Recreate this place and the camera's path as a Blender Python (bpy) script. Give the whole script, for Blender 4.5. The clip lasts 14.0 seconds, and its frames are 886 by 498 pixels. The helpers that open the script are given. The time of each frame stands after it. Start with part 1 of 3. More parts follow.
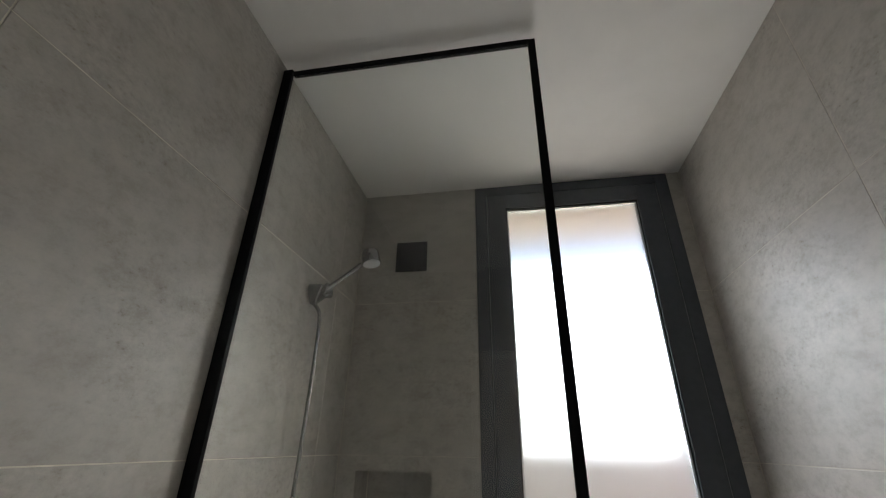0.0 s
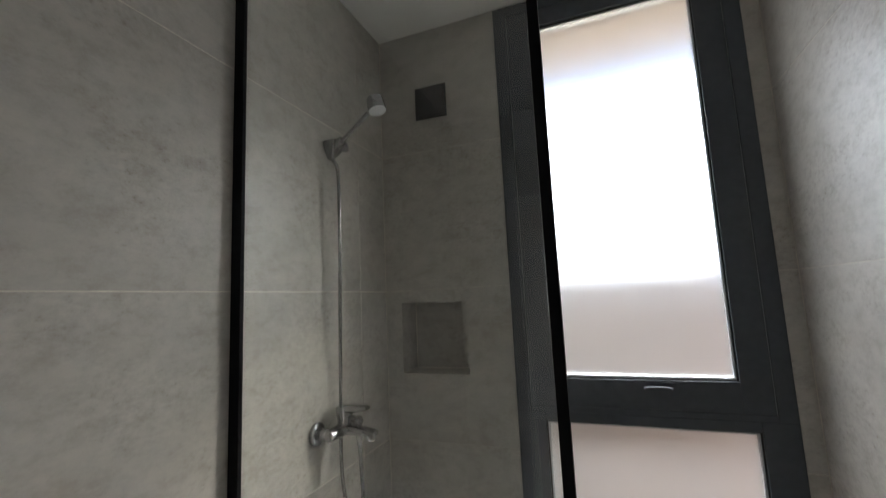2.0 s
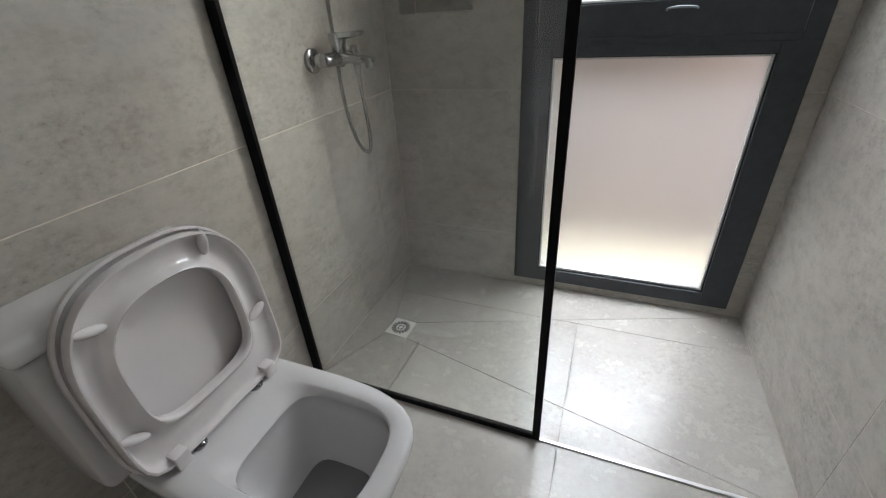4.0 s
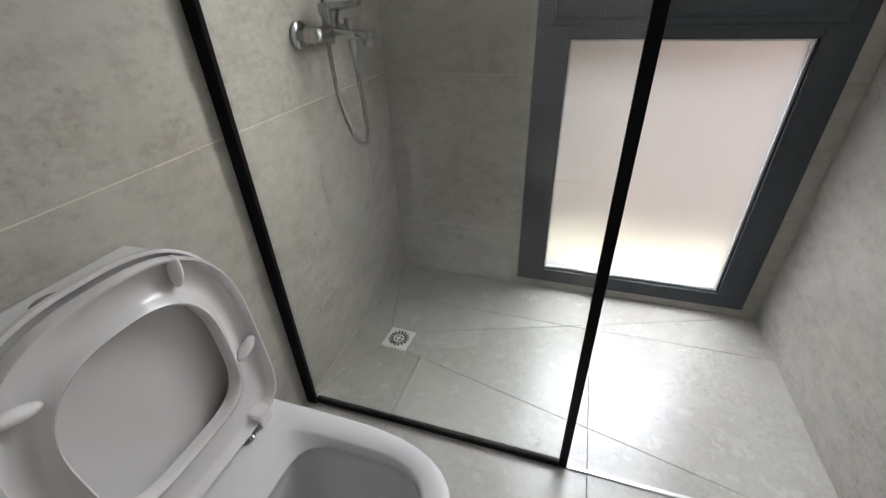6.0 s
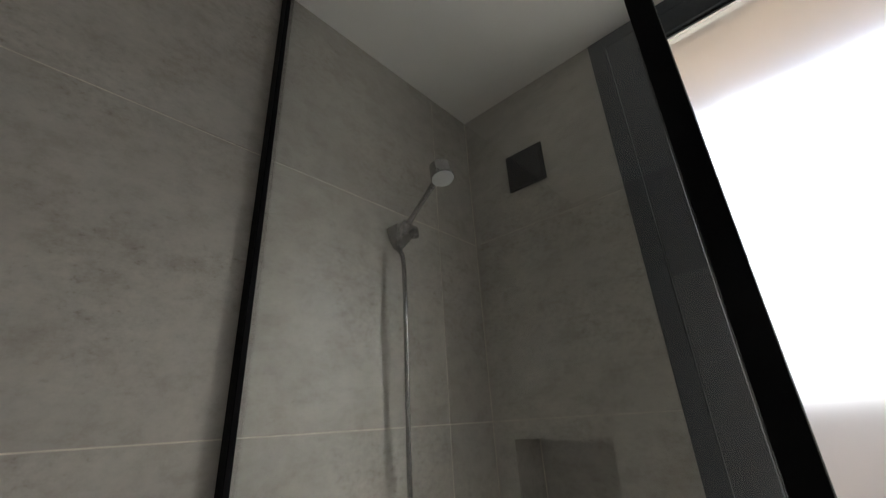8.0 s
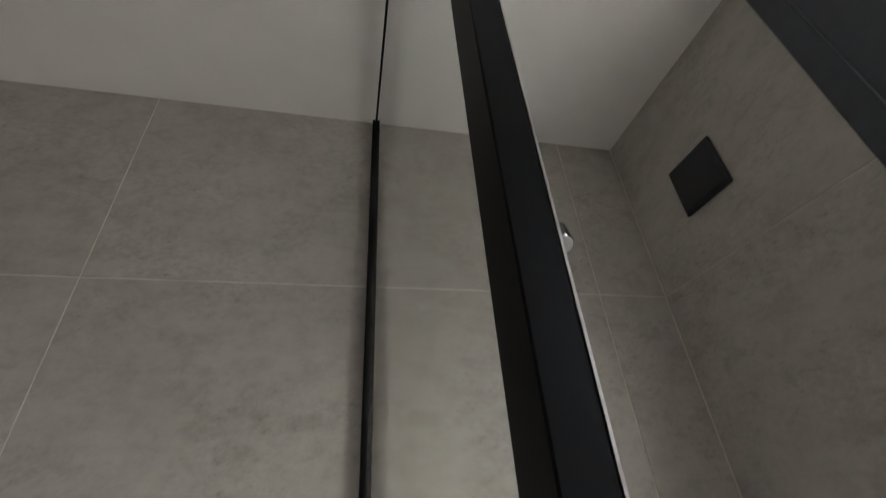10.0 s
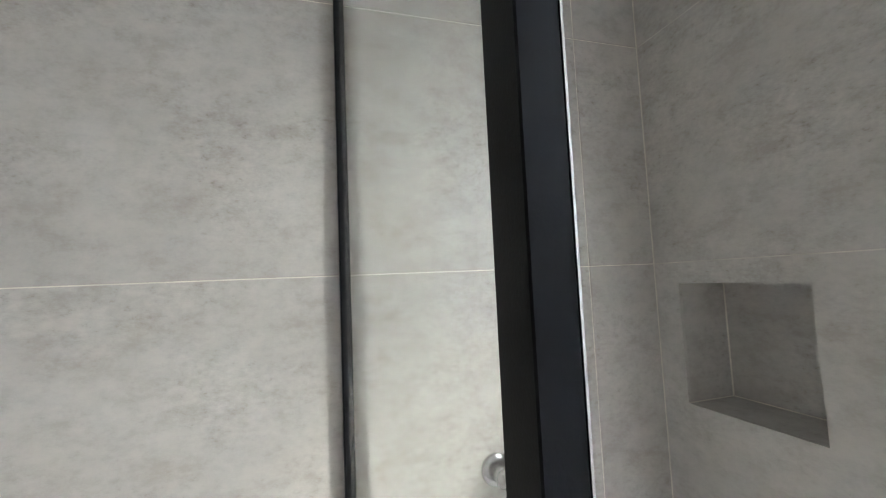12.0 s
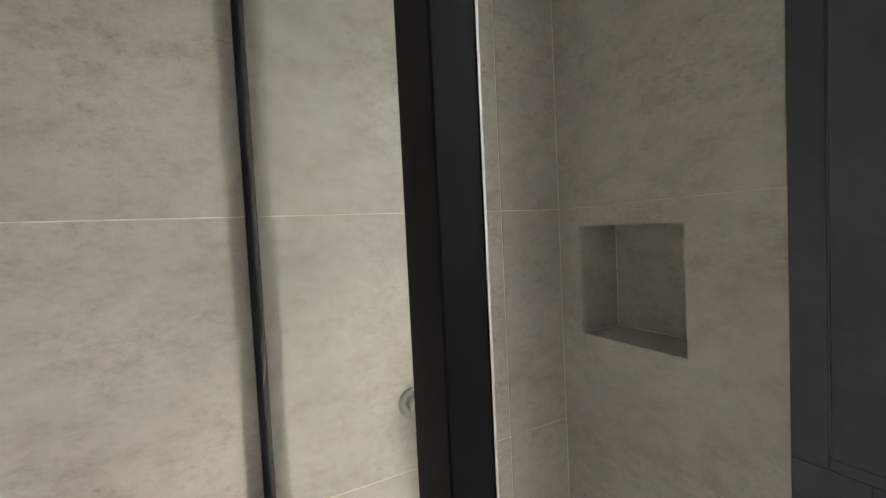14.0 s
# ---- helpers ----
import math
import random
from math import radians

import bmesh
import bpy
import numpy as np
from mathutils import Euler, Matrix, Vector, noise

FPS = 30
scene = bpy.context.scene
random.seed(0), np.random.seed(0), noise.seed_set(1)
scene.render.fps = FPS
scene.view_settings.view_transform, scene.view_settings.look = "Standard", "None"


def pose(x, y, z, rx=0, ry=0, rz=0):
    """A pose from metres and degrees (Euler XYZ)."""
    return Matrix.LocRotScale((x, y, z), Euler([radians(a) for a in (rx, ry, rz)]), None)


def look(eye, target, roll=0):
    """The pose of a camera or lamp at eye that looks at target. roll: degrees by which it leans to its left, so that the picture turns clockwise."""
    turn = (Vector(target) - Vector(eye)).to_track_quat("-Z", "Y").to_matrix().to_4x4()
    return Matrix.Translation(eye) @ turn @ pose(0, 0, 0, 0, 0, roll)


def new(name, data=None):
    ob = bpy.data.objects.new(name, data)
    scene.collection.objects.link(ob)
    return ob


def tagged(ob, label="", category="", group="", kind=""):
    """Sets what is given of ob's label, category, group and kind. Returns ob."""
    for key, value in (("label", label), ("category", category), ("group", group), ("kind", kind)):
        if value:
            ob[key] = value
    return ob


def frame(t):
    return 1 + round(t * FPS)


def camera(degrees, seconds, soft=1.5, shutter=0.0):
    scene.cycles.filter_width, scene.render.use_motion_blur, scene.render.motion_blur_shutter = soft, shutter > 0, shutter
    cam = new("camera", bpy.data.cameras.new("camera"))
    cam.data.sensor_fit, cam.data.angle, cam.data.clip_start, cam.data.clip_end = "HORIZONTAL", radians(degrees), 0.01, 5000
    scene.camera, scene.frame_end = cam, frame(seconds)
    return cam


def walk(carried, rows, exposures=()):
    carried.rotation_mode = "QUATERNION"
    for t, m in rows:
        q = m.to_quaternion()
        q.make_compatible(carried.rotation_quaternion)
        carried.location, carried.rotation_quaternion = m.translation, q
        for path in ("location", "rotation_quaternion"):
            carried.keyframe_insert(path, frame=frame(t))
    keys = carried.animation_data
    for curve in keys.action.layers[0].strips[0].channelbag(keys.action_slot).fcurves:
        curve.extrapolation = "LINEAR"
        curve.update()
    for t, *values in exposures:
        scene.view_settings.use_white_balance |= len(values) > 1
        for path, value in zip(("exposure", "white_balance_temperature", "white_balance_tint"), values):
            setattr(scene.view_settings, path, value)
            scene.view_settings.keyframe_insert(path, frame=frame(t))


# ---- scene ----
cam = camera(94.1, 14.0, soft=1.1, shutter=0.2)
PATH = [
    (0, (0.693, -1.673, 1.5), (0.374, 0.102, 2.364), 0.9),
    (0.5, (0.739, -1.643, 1.512), (0.375, 0.119, 2.385), 1.1),
    (1, (0.795, -1.629, 1.515), (0.361, 0.139, 2.346), 0.4),
    (1.5, (0.838, -1.624, 1.506), (0.294, 0.185, 2.163), -0.8),
    (1.8, (0.855, -1.612, 1.446), (0.219, 0.232, 1.886), -1.9),
    (2, (0.877, -1.6, 1.422), (0.176, 0.257, 1.665), -2.6),
    (2.5, (0.904, -1.591, 1.297), (0.122, 0.243, 1.131), -3.6),
    (3, (0.921, -1.596, 1.212), (0.126, 0.146, 0.633), -4.4),
    (3.5, (0.908, -1.614, 1.161), (0.158, 0.041, 0.326), -4.4),
    (3.7, (0.901, -1.618, 1.147), (0.173, 0.006, 0.233), -4.1),
    (5.8, (0.694, -1.494, 1.11), (0.217, 0.061, -0.054), -1.8),
    (6, (0.71, -1.493, 1.108), (0.167, 0.111, 0.043), -2.2),
    (6.5, (0.783, -1.425, 1.214), (-0.028, 0.265, 0.517), -4.1),
    (7, (0.881, -1.336, 1.366), (-0.188, 0.345, 1.189), -4.5),
    (7.5, (0.896, -1.227, 1.442), (-0.325, 0.318, 1.794), -4.3),
    (7.7, (0.817, -1.196, 1.45), (-0.35, 0.319, 2.037), -4.0),
    (9.8, (0.9041, -0.8435, 1.658), (-0.6446, -0.3574, 2.828), -4.7),
    (10, (0.8862, -0.8434, 1.621), (-0.7683, -0.4301, 2.667), -4.3),
    (10.5, (0.8781, -0.8338, 1.543), (-0.9611, -0.5725, 2.281), -3.8),
    (11, (0.8968, -0.8384, 1.511), (-1.0383, -0.6272, 1.949), -3.7),
    (11.5, (0.897, -0.8486, 1.492), (-1.0548, -0.5197, 1.727), -3.1),
    (12, (0.8935, -0.8527, 1.448), (-1.0166, -0.2803, 1.597), -2.5),
    (12.5, (0.8981, -0.8694, 1.445), (-0.9395, -0.071, 1.516), -2.2),
    (13, (0.8986, -0.881, 1.422), (-0.8536, 0.0784, 1.489), -2.1),
    (13.5, (0.8947, -0.8794, 1.435), (-0.8115, 0.169, 1.437), -2.3),
    (14, (0.8931, -0.8502, 1.418), (-0.8766, 0.0789, 1.335), -2.8),
]
EXPOSURES = [(0, 3.4, 6400, 9), (1.5, 3.36, 6300, 9), (2.5, 3.6, 6150, 8), (3.0, 3.6, 6100, 8), (3.7, 3.65, 6100, 8), (6.0, 3.9, 6100, 8), (6.5, 3.8, 6100, 8), (7.0, 3.62, 6150, 9), (7.5, 3.34, 6300, 9), (9.8, 3.72, 6500, 11), (10.5, 4.28, 5900, 9), (11, 4.64, 5950, 9), (12, 4.92, 5850, 8), (12.5, 5.02, 6200, 8), (13.5, 4.62, 6500, 9), (14, 4.42, 6600, 10)]
walk(cam, [(t, look(eye, target, roll)) for t, eye, target, roll in PATH], EXPOSURES)

# ---- world, sun and outdoor light ----
world = bpy.data.worlds.new("world")
scene.world = world
world.use_nodes = True
wn = world.node_tree
sky = wn.nodes.new("ShaderNodeTexSky")
sky.sky_type = 'NISHITA'
sky.sun_disc = False
sky.sun_elevation = radians(48)
sky.sun_rotation = radians(100)
sky.dust_density = 4.0
wn.nodes["Background"].inputs[1].default_value = 0.065
wn.links.new(sky.outputs[0], wn.nodes["Background"].inputs[0])
sun = new("sun", bpy.data.lights.new("sun", 'SUN'))
sun.data.energy, sun.data.angle, sun.data.color = 1.2, radians(12), (1.0, 0.94, 0.84)
sun.matrix_world = look((6, 1.4, 6.6), (0.9, 0.5, 0))


# daylight stand-ins: lamps for the sky that falls steeply in between the boundary wall and the roof overhang
# and for the glow of the pane; plus a fill lamp added in the unseen room, round the corner of the doorway
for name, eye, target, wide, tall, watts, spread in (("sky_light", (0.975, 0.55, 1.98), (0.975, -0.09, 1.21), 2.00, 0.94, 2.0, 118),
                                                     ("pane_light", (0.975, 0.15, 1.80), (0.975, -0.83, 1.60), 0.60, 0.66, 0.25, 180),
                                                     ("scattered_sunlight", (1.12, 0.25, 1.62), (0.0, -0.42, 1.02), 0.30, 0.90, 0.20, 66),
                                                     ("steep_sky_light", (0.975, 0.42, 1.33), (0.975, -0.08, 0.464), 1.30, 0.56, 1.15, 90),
                                                     ("added_room_fill", (3.06, -3.95, 1.45), (0.5, -3.75, 1.20), 1.00, 1.40, 0.4, 170)):
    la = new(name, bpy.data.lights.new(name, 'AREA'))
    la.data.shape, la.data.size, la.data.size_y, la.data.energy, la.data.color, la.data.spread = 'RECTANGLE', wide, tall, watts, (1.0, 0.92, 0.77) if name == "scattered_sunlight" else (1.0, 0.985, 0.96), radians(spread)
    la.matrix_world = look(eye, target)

# ---- plan, in metres ----
W, YB, HC = 1.457, -2.62, 2.625          # room: right wall, back wall, ceiling
JZ = [0.0, 0.253, 0.856, 1.466, 2.065, HC]  # wall tile courses
WX0, WX1, WZ0, WZ1 = 0.545, 1.403, 0.031, 2.622   # window opening
NX0, NX1, NZ0, NZ1, ND = 0.073, 0.364, 1.123, 1.414, 0.145  # shower niche
GY = -0.798                              # middle of the shower screen
DX0, DX1, DZ = 0.40, 1.25, 2.06         # added doorway in the back wall, unseen behind the path
G = 0.0012                               # half a joint


# ---- material helpers ----
def mat(name, color, rough=0.5, metal=0.0, **kw):
    m = bpy.data.materials.new(name)
    m.use_nodes = True
    b = m.node_tree.nodes["Principled BSDF"]
    b.inputs["Base Color"].default_value = (*color, 1)
    b.inputs["Roughness"].default_value = rough
    b.inputs["Metallic"].default_value = metal
    for k, v in kw.items():
        b.inputs[k.replace("_", " ")].default_value = v
    return m


def node(m, kind, **props):
    n = m.node_tree.nodes.new(kind)
    for k, v in props.items():
        n.inputs[k.replace("_", " ")].default_value = v
    return n


def link(m, a, b):
    m.node_tree.links.new(a, b)


def ramp(m, fac, stops):
    r = m.node_tree.nodes.new("ShaderNodeValToRGB")
    r.color_ramp.elements[0].position, r.color_ramp.elements[0].color = stops[0][0], (*stops[0][1], 1)
    r.color_ramp.elements[1].position, r.color_ramp.elements[1].color = stops[-1][0], (*stops[-1][1], 1)
    for p, c in stops[1:-1]:
        e = r.color_ramp.elements.new(p)
        e.color = (*c, 1)
    link(m, fac, r.inputs[0])
    return r


def bump(m, height, strength, distance):
    b = m.node_tree.nodes.new("ShaderNodeBump")
    b.inputs["Strength"].default_value, b.inputs["Distance"].default_value = strength, distance
    link(m, height, b.inputs["Height"])
    link(m, b.outputs[0], m.node_tree.nodes["Principled BSDF"].inputs["Normal"])
    return b


def cement_tile(name, stretch, rough, dark, mid, light, mottle):
    """Porcelain with a cement look: clouds, streaks along the tile, worn flecks and a fine grain."""
    m = mat(name, mid, rough)
    b = m.node_tree.nodes["Principled BSDF"]
    tc, oi = node(m, "ShaderNodeTexCoord"), node(m, "ShaderNodeObjectInfo")
    off = m.node_tree.nodes.new("ShaderNodeVectorMath")
    off.operation = 'MULTIPLY_ADD'
    comb = node(m, "ShaderNodeCombineXYZ")
    for i in range(3):
        link(m, oi.outputs["Random"], comb.inputs[i])
    link(m, comb.outputs[0], off.inputs[0])
    off.inputs[1].default_value = (37.0, 71.0, 53.0)
    link(m, tc.outputs["Object"], off.inputs[2])
    mp = node(m, "ShaderNodeMapping")
    mp.inputs["Scale"].default_value = stretch
    link(m, off.outputs[0], mp.inputs[0])
    cloud = node(m, "ShaderNodeTexNoise", Scale=3.2, Detail=8.0, Roughness=0.62)
    link(m, mp.outputs[0], cloud.inputs["Vector"])
    streak = node(m, "ShaderNodeTexNoise", Scale=15.0, Detail=9.0, Roughness=0.74)
    link(m, mp.outputs[0], streak.inputs["Vector"])
    fleck = node(m, "ShaderNodeTexNoise", Scale=60.0, Detail=6.0, Roughness=0.70)
    link(m, mp.outputs[0], fleck.inputs["Vector"])
    grain = node(m, "ShaderNodeTexNoise", Scale=420.0, Detail=2.0)
    link(m, off.outputs[0], grain.inputs["Vector"])
    c1 = ramp(m, cloud.outputs[0], [(0.33, dark), (0.5, mid), (0.67, light)])
    s1 = ramp(m, streak.outputs[0], [(0.37, (0.85, 0.825, 0.80)), (0.50, (1, 1, 1)), (0.62, (1.09, 1.09, 1.08))])
    f1 = ramp(m, fleck.outputs[0], [(0.31, (0.70, 0.66, 0.62)), (0.40, (0.95, 0.945, 0.94)), (0.52, (1.0, 1.0, 1.0)), (0.64, (1.06, 1.06, 1.055))])
    # worn patches, where the pits show
    patch = node(m, "ShaderNodeTexNoise", Scale=2.6, Detail=4.0)
    link(m, mp.outputs[0], patch.inputs["Vector"])
    pr = ramp(m, patch.outputs[0], [(0.46, (0.05, 0.05, 0.05)), (0.62, (1, 1, 1))])
    mul1 = node(m, "ShaderNodeMixRGB", Fac=mottle)
    mul1.blend_type = 'MULTIPLY'
    link(m, c1.outputs[0], mul1.inputs[1])
    link(m, s1.outputs[0], mul1.inputs[2])
    mul2 = node(m, "ShaderNodeMixRGB")
    mul2.blend_type = 'MULTIPLY'
    link(m, pr.outputs[0], mul2.inputs[0])
    link(m, mul1.outputs[0], mul2.inputs[1])
    link(m, f1.outputs[0], mul2.inputs[2])
    link(m, mul2.outputs[0], b.inputs["Base Color"])
    rr = ramp(m, streak.outputs[0], [(0.3, (rough + 0.10,) * 3), (0.7, (rough - 0.05,) * 3)])
    link(m, rr.outputs[0], b.inputs["Roughness"])
    add = m.node_tree.nodes.new("ShaderNodeMath")
    add.operation = 'MULTIPLY_ADD'
    add.inputs[1].default_value = 0.12
    link(m, grain.outputs[0], add.inputs[0])
    link(m, fleck.outputs[0], add.inputs[2])
    bump(m, add.outputs[0], 0.28, 0.0016)
    return m


TILE = cement_tile("cement_tile", (0.95, 0.95, 1.45), 0.36, (0.392, 0.369, 0.338), (0.422, 0.399, 0.367), (0.452, 0.429, 0.396), 0.85)
FLOOR_TILE = cement_tile("floor_tile", (1.0, 1.0, 1.0), 0.22, (0.382, 0.362, 0.334), (0.416, 0.396, 0.368), (0.448, 0.428, 0.398), 0.5)

FLOOR_TILE.node_tree.nodes["Principled BSDF"].inputs["Specular IOR Level"].default_value = 0.8


def grainy(name, color, rough, scale, amount, dist, vary=0.06, **kw):
    m = mat(name, color, rough, **kw)
    tc = node(m, "ShaderNodeTexCoord")
    n1 = node(m, "ShaderNodeTexNoise", Scale=scale, Detail=4.0)
    n2 = node(m, "ShaderNodeTexNoise", Scale=scale * 0.04, Detail=4.0)
    link(m, tc.outputs["Object"], n1.inputs["Vector"])
    link(m, tc.outputs["Object"], n2.inputs["Vector"])
    r = ramp(m, n2.outputs[0], [(0.3, tuple(c * (1 - vary) for c in color)), (0.7, tuple(min(1, c * (1 + vary)) for c in color))])
    link(m, r.outputs[0], m.node_tree.nodes["Principled BSDF"].inputs["Base Color"])
    bump(m, n1.outputs[0], amount, dist)
    return m


GROUT = grainy("grout", (0.70, 0.66, 0.575), 0.85, 300.0, 0.4, 0.0008, 0.15)
SOFT_GROUT = grainy("grey_grout", (0.54, 0.505, 0.445), 0.85, 300.0, 0.4, 0.0008, 0.2)
FLOOR_GROUT = grainy("floor_grout", (0.380, 0.330, 0.290), 0.85, 300.0, 0.4, 0.0008, 0.2)
PAINT = grainy("ceiling_paint", (0.80, 0.785, 0.76), 0.9, 260.0, 0.15, 0.0006, 0.02)
PLAIN_WALL = grainy("plain_wall_paint", (0.72, 0.70, 0.67), 0.9, 200.0, 0.15, 0.0006, 0.03)
ANTHRACITE = grainy("anthracite_aluminium", (0.055, 0.063, 0.076), 0.48, 900.0, 0.25, 0.0002, 0.10)
BLACK = grainy("black_powder_coat", (0.007, 0.007, 0.008), 0.46, 900.0, 0.25, 0.0002, 0.10, Specular_IOR_Level=0.08)
RUBBER = mat("gasket_rubber", (0.02, 0.02, 0.02), 0.7)
BEAD = mat("silver_spacer", (0.62, 0.63, 0.65), 0.35, 0.7)
SEAM = mat("anodised_seam", (0.20, 0.21, 0.23), 0.3, 0.9)
ALU = grainy("brushed_aluminium", (0.72, 0.72, 0.72), 0.35, 700.0, 0.2, 0.0002, 0.05, metal=0.8)
ALU_BRIGHT = mat("polished_aluminium", (0.8, 0.8, 0.82), 0.18, 1.0)
CHROME = mat("chrome", (0.42, 0.42, 0.43), 0.05, 1.0)
HOSE = mat("braided_steel_hose", (0.30, 0.30, 0.30), 0.12, 1.0)
SPRAY = mat("grey_spray_face", (0.50, 0.51, 0.52), 0.45)
CERAMIC = grainy("glazed_ceramic", (0.64, 0.63, 0.64), 0.06, 30.0, 0.05, 0.0005, 0.02)
SEAT = grainy("seat_plastic", (0.66, 0.63, 0.635), 0.09, 40.0, 0.05, 0.0005, 0.02, Specular_IOR_Level=0.65)
WATER = mat("bowl_water", (0.25, 0.25, 0.25), 0.03)
DRAIN = grainy("white_drain_plastic", (0.70, 0.69, 0.66), 0.4, 300.0, 0.2, 0.0004, 0.06)
HOLE = mat("dark_slot", (0.015, 0.015, 0.015), 0.8)
VENT = grainy("dark_vent_cover", (0.022, 0.022, 0.027), 0.5, 500.0, 0.2, 0.0003, 0.08)
PINK = grainy("pink_render", (0.31, 0.240, 0.205), 0.9, 55.0, 0.5, 0.002, 0.32)
SOFFIT = grainy("beige_soffit", (0.62, 0.53, 0.46), 0.9, 120.0, 0.5, 0.002, 0.08)
GROUND = grainy("pale_paving", (0.42, 0.38, 0.30), 0.9, 60.0, 0.5, 0.002, 0.12)

CLEAR = mat("clear_glass", (0.962, 0.982, 0.960), 0.0, Transmission_Weight=1.0, IOR=1.5)
FROST = mat("frosted_glass", (0.79, 0.81, 0.83), 0.50, Transmission_Weight=1.0, IOR=1.33)


# ---- mesh helpers ----
def bm_box(bm, x0, x1, y0, y1, z0, z1):
    v = [bm.verts.new((x, y, z)) for x in (x0, x1) for y in (y0, y1) for z in (z0, z1)]
    for f in ((0, 1, 3, 2), (4, 6, 7, 5), (0, 4, 5, 1), (2, 3, 7, 6), (0, 2, 6, 4), (1, 5, 7, 3)):
        bm.faces.new([v[i] for i in f])


def boxes(*dims, bevel=0.0, segments=1):
    bm = bmesh.new()
    for d in dims:
        bm_box(bm, *d)
    if bevel:
        bmesh.ops.bevel(bm, geom=list(bm.edges), offset=bevel, segments=segments, affect='EDGES', profile=0.5)
    return bm


def mesh_of(name, bm, material, smooth=0.0):
    bmesh.ops.recalc_face_normals(bm, faces=list(bm.faces))
    if smooth:
        for f in bm.faces:
            f.smooth = True
        for e in bm.edges:
            e.smooth = len(e.link_faces) == 2 and e.calc_face_angle(0) < radians(smooth)
    me = bpy.data.meshes.new(name)
    bm.to_mesh(me)
    bm.free()
    me.materials.append(material)
    return me


def thing(name, bm, material, label="", category="", kind="", group="", smooth=0.0):
    ob = new(name, mesh_of(name, bm, material, smooth))
    return tagged(ob, label, category, group, kind)


def part(name, bm, material, parent, label="", smooth=0.0):
    ob = new(name, mesh_of(name, bm, material, smooth))
    ob.parent = parent
    return tagged(ob, label)


def empty(name, label, category, kind="", group="", at=(0, 0, 0)):
    ob = new(name)
    ob.location = at
    return tagged(ob, label, category, group, kind)


def loft(bm, rings, close_start=False, close_end=False, loop=False):
    """Skin a list of closed rings of points."""
    vs = [[bm.verts.new(p) for p in r] for r in rings]
    n = len(vs[0])
    pairs = list(zip(vs, vs[1:])) + ([(vs[-1], vs[0])] if loop else [])
    for a, b in pairs:
        for i in range(n):
            j = (i + 1) % n
            bm.faces.new((a[i], a[j], b[j], b[i]))
    if close_start:
        bm.faces.new(vs[0])
    if close_end:
        bm.faces.new(list(reversed(vs[-1])))
    return vs


def tube(bm, path, radius, n=12, caps=True):
    """A tube along points; radius is a number or a function of the index."""
    pts = [Vector(p) for p in path]
    rings, side = [], None
    for i, p in enumerate(pts):
        d = (pts[min(i + 1, len(pts) - 1)] - pts[max(i - 1, 0)]).normalized()
        if side is None:
            side = d.orthogonal().normalized()
        side = (side - d * side.dot(d)).normalized()
        up = d.cross(side)
        r = radius(i) if callable(radius) else radius
        rings.append([p + (side * math.cos(a) + up * math.sin(a)) * r for a in (2 * math.pi * k / n for k in range(n))])
    loft(bm, rings, caps, caps)


def lathe(bm, origin, axis, profile, n=32):
    """Turn (distance along axis, radius) pairs about an axis."""
    o, d = Vector(origin), Vector(axis).normalized()
    s = d.orthogonal().normalized()
    u = d.cross(s)
    rings = [[o + d * h + (s * math.cos(a) + u * math.sin(a)) * r for a in (2 * math.pi * k / n for k in range(n))] for h, r in profile]
    loft(bm, rings, True, True)


def smooth_path(points, step):
    """Catmull-Rom through the points, at even steps."""
    P = [Vector(p) for p in points]
    P = [P[0] * 2 - P[1]] + P + [P[-1] * 2 - P[-2]]
    fine = []
    for i in range(1, len(P) - 2):
        a, b, c, d = P[i - 1:i + 3]
        for k in range(60):
            t = k / 60
            fine.append(0.5 * ((2 * b) + (c - a) * t + (2 * a - 5 * b + 4 * c - d) * t * t + (3 * b - a - 3 * c + d) * t ** 3))
    fine.append(P[-2])
    out, left = [fine[0]], step
    for a, b in zip(fine, fine[1:]):
        length = (b - a).length
        while length >= left and length > 0:
            a = a + (b - a) * (left / length)
            length = (b - a).length
            out.append(a)
            left = step
        left -= length
    return out


# ---- structure ----
floor = thing("floor", boxes((-0.2, W + 0.2, YB - 0.199, 0.2, -0.2, -0.018)), FLOOR_GROUT, "grey cement-look tiled bathroom floor with brownish joints", "floor", "structure")
ceiling = thing("ceiling", boxes((-0.2, W + 0.2, YB - 0.199, 0.2, HC, HC + 0.15)), PAINT, "plain matt white painted bathroom ceiling", "ceiling", "structure")
wall_left = thing("wall_left", boxes((-0.2, -0.0014, YB, 0.2, -0.018, HC)), GROUT, "wall of large grey-beige cement-look tiles with pale joints", "wall", "structure")
wall_right = thing("wall_right", boxes((W + 0.0007, W + 0.2, YB, 0.2, -0.018, HC)), SOFT_GROUT, "wall of large grey cement-look tiles lit by the window", "wall", "structure")
D0 = 0.0014
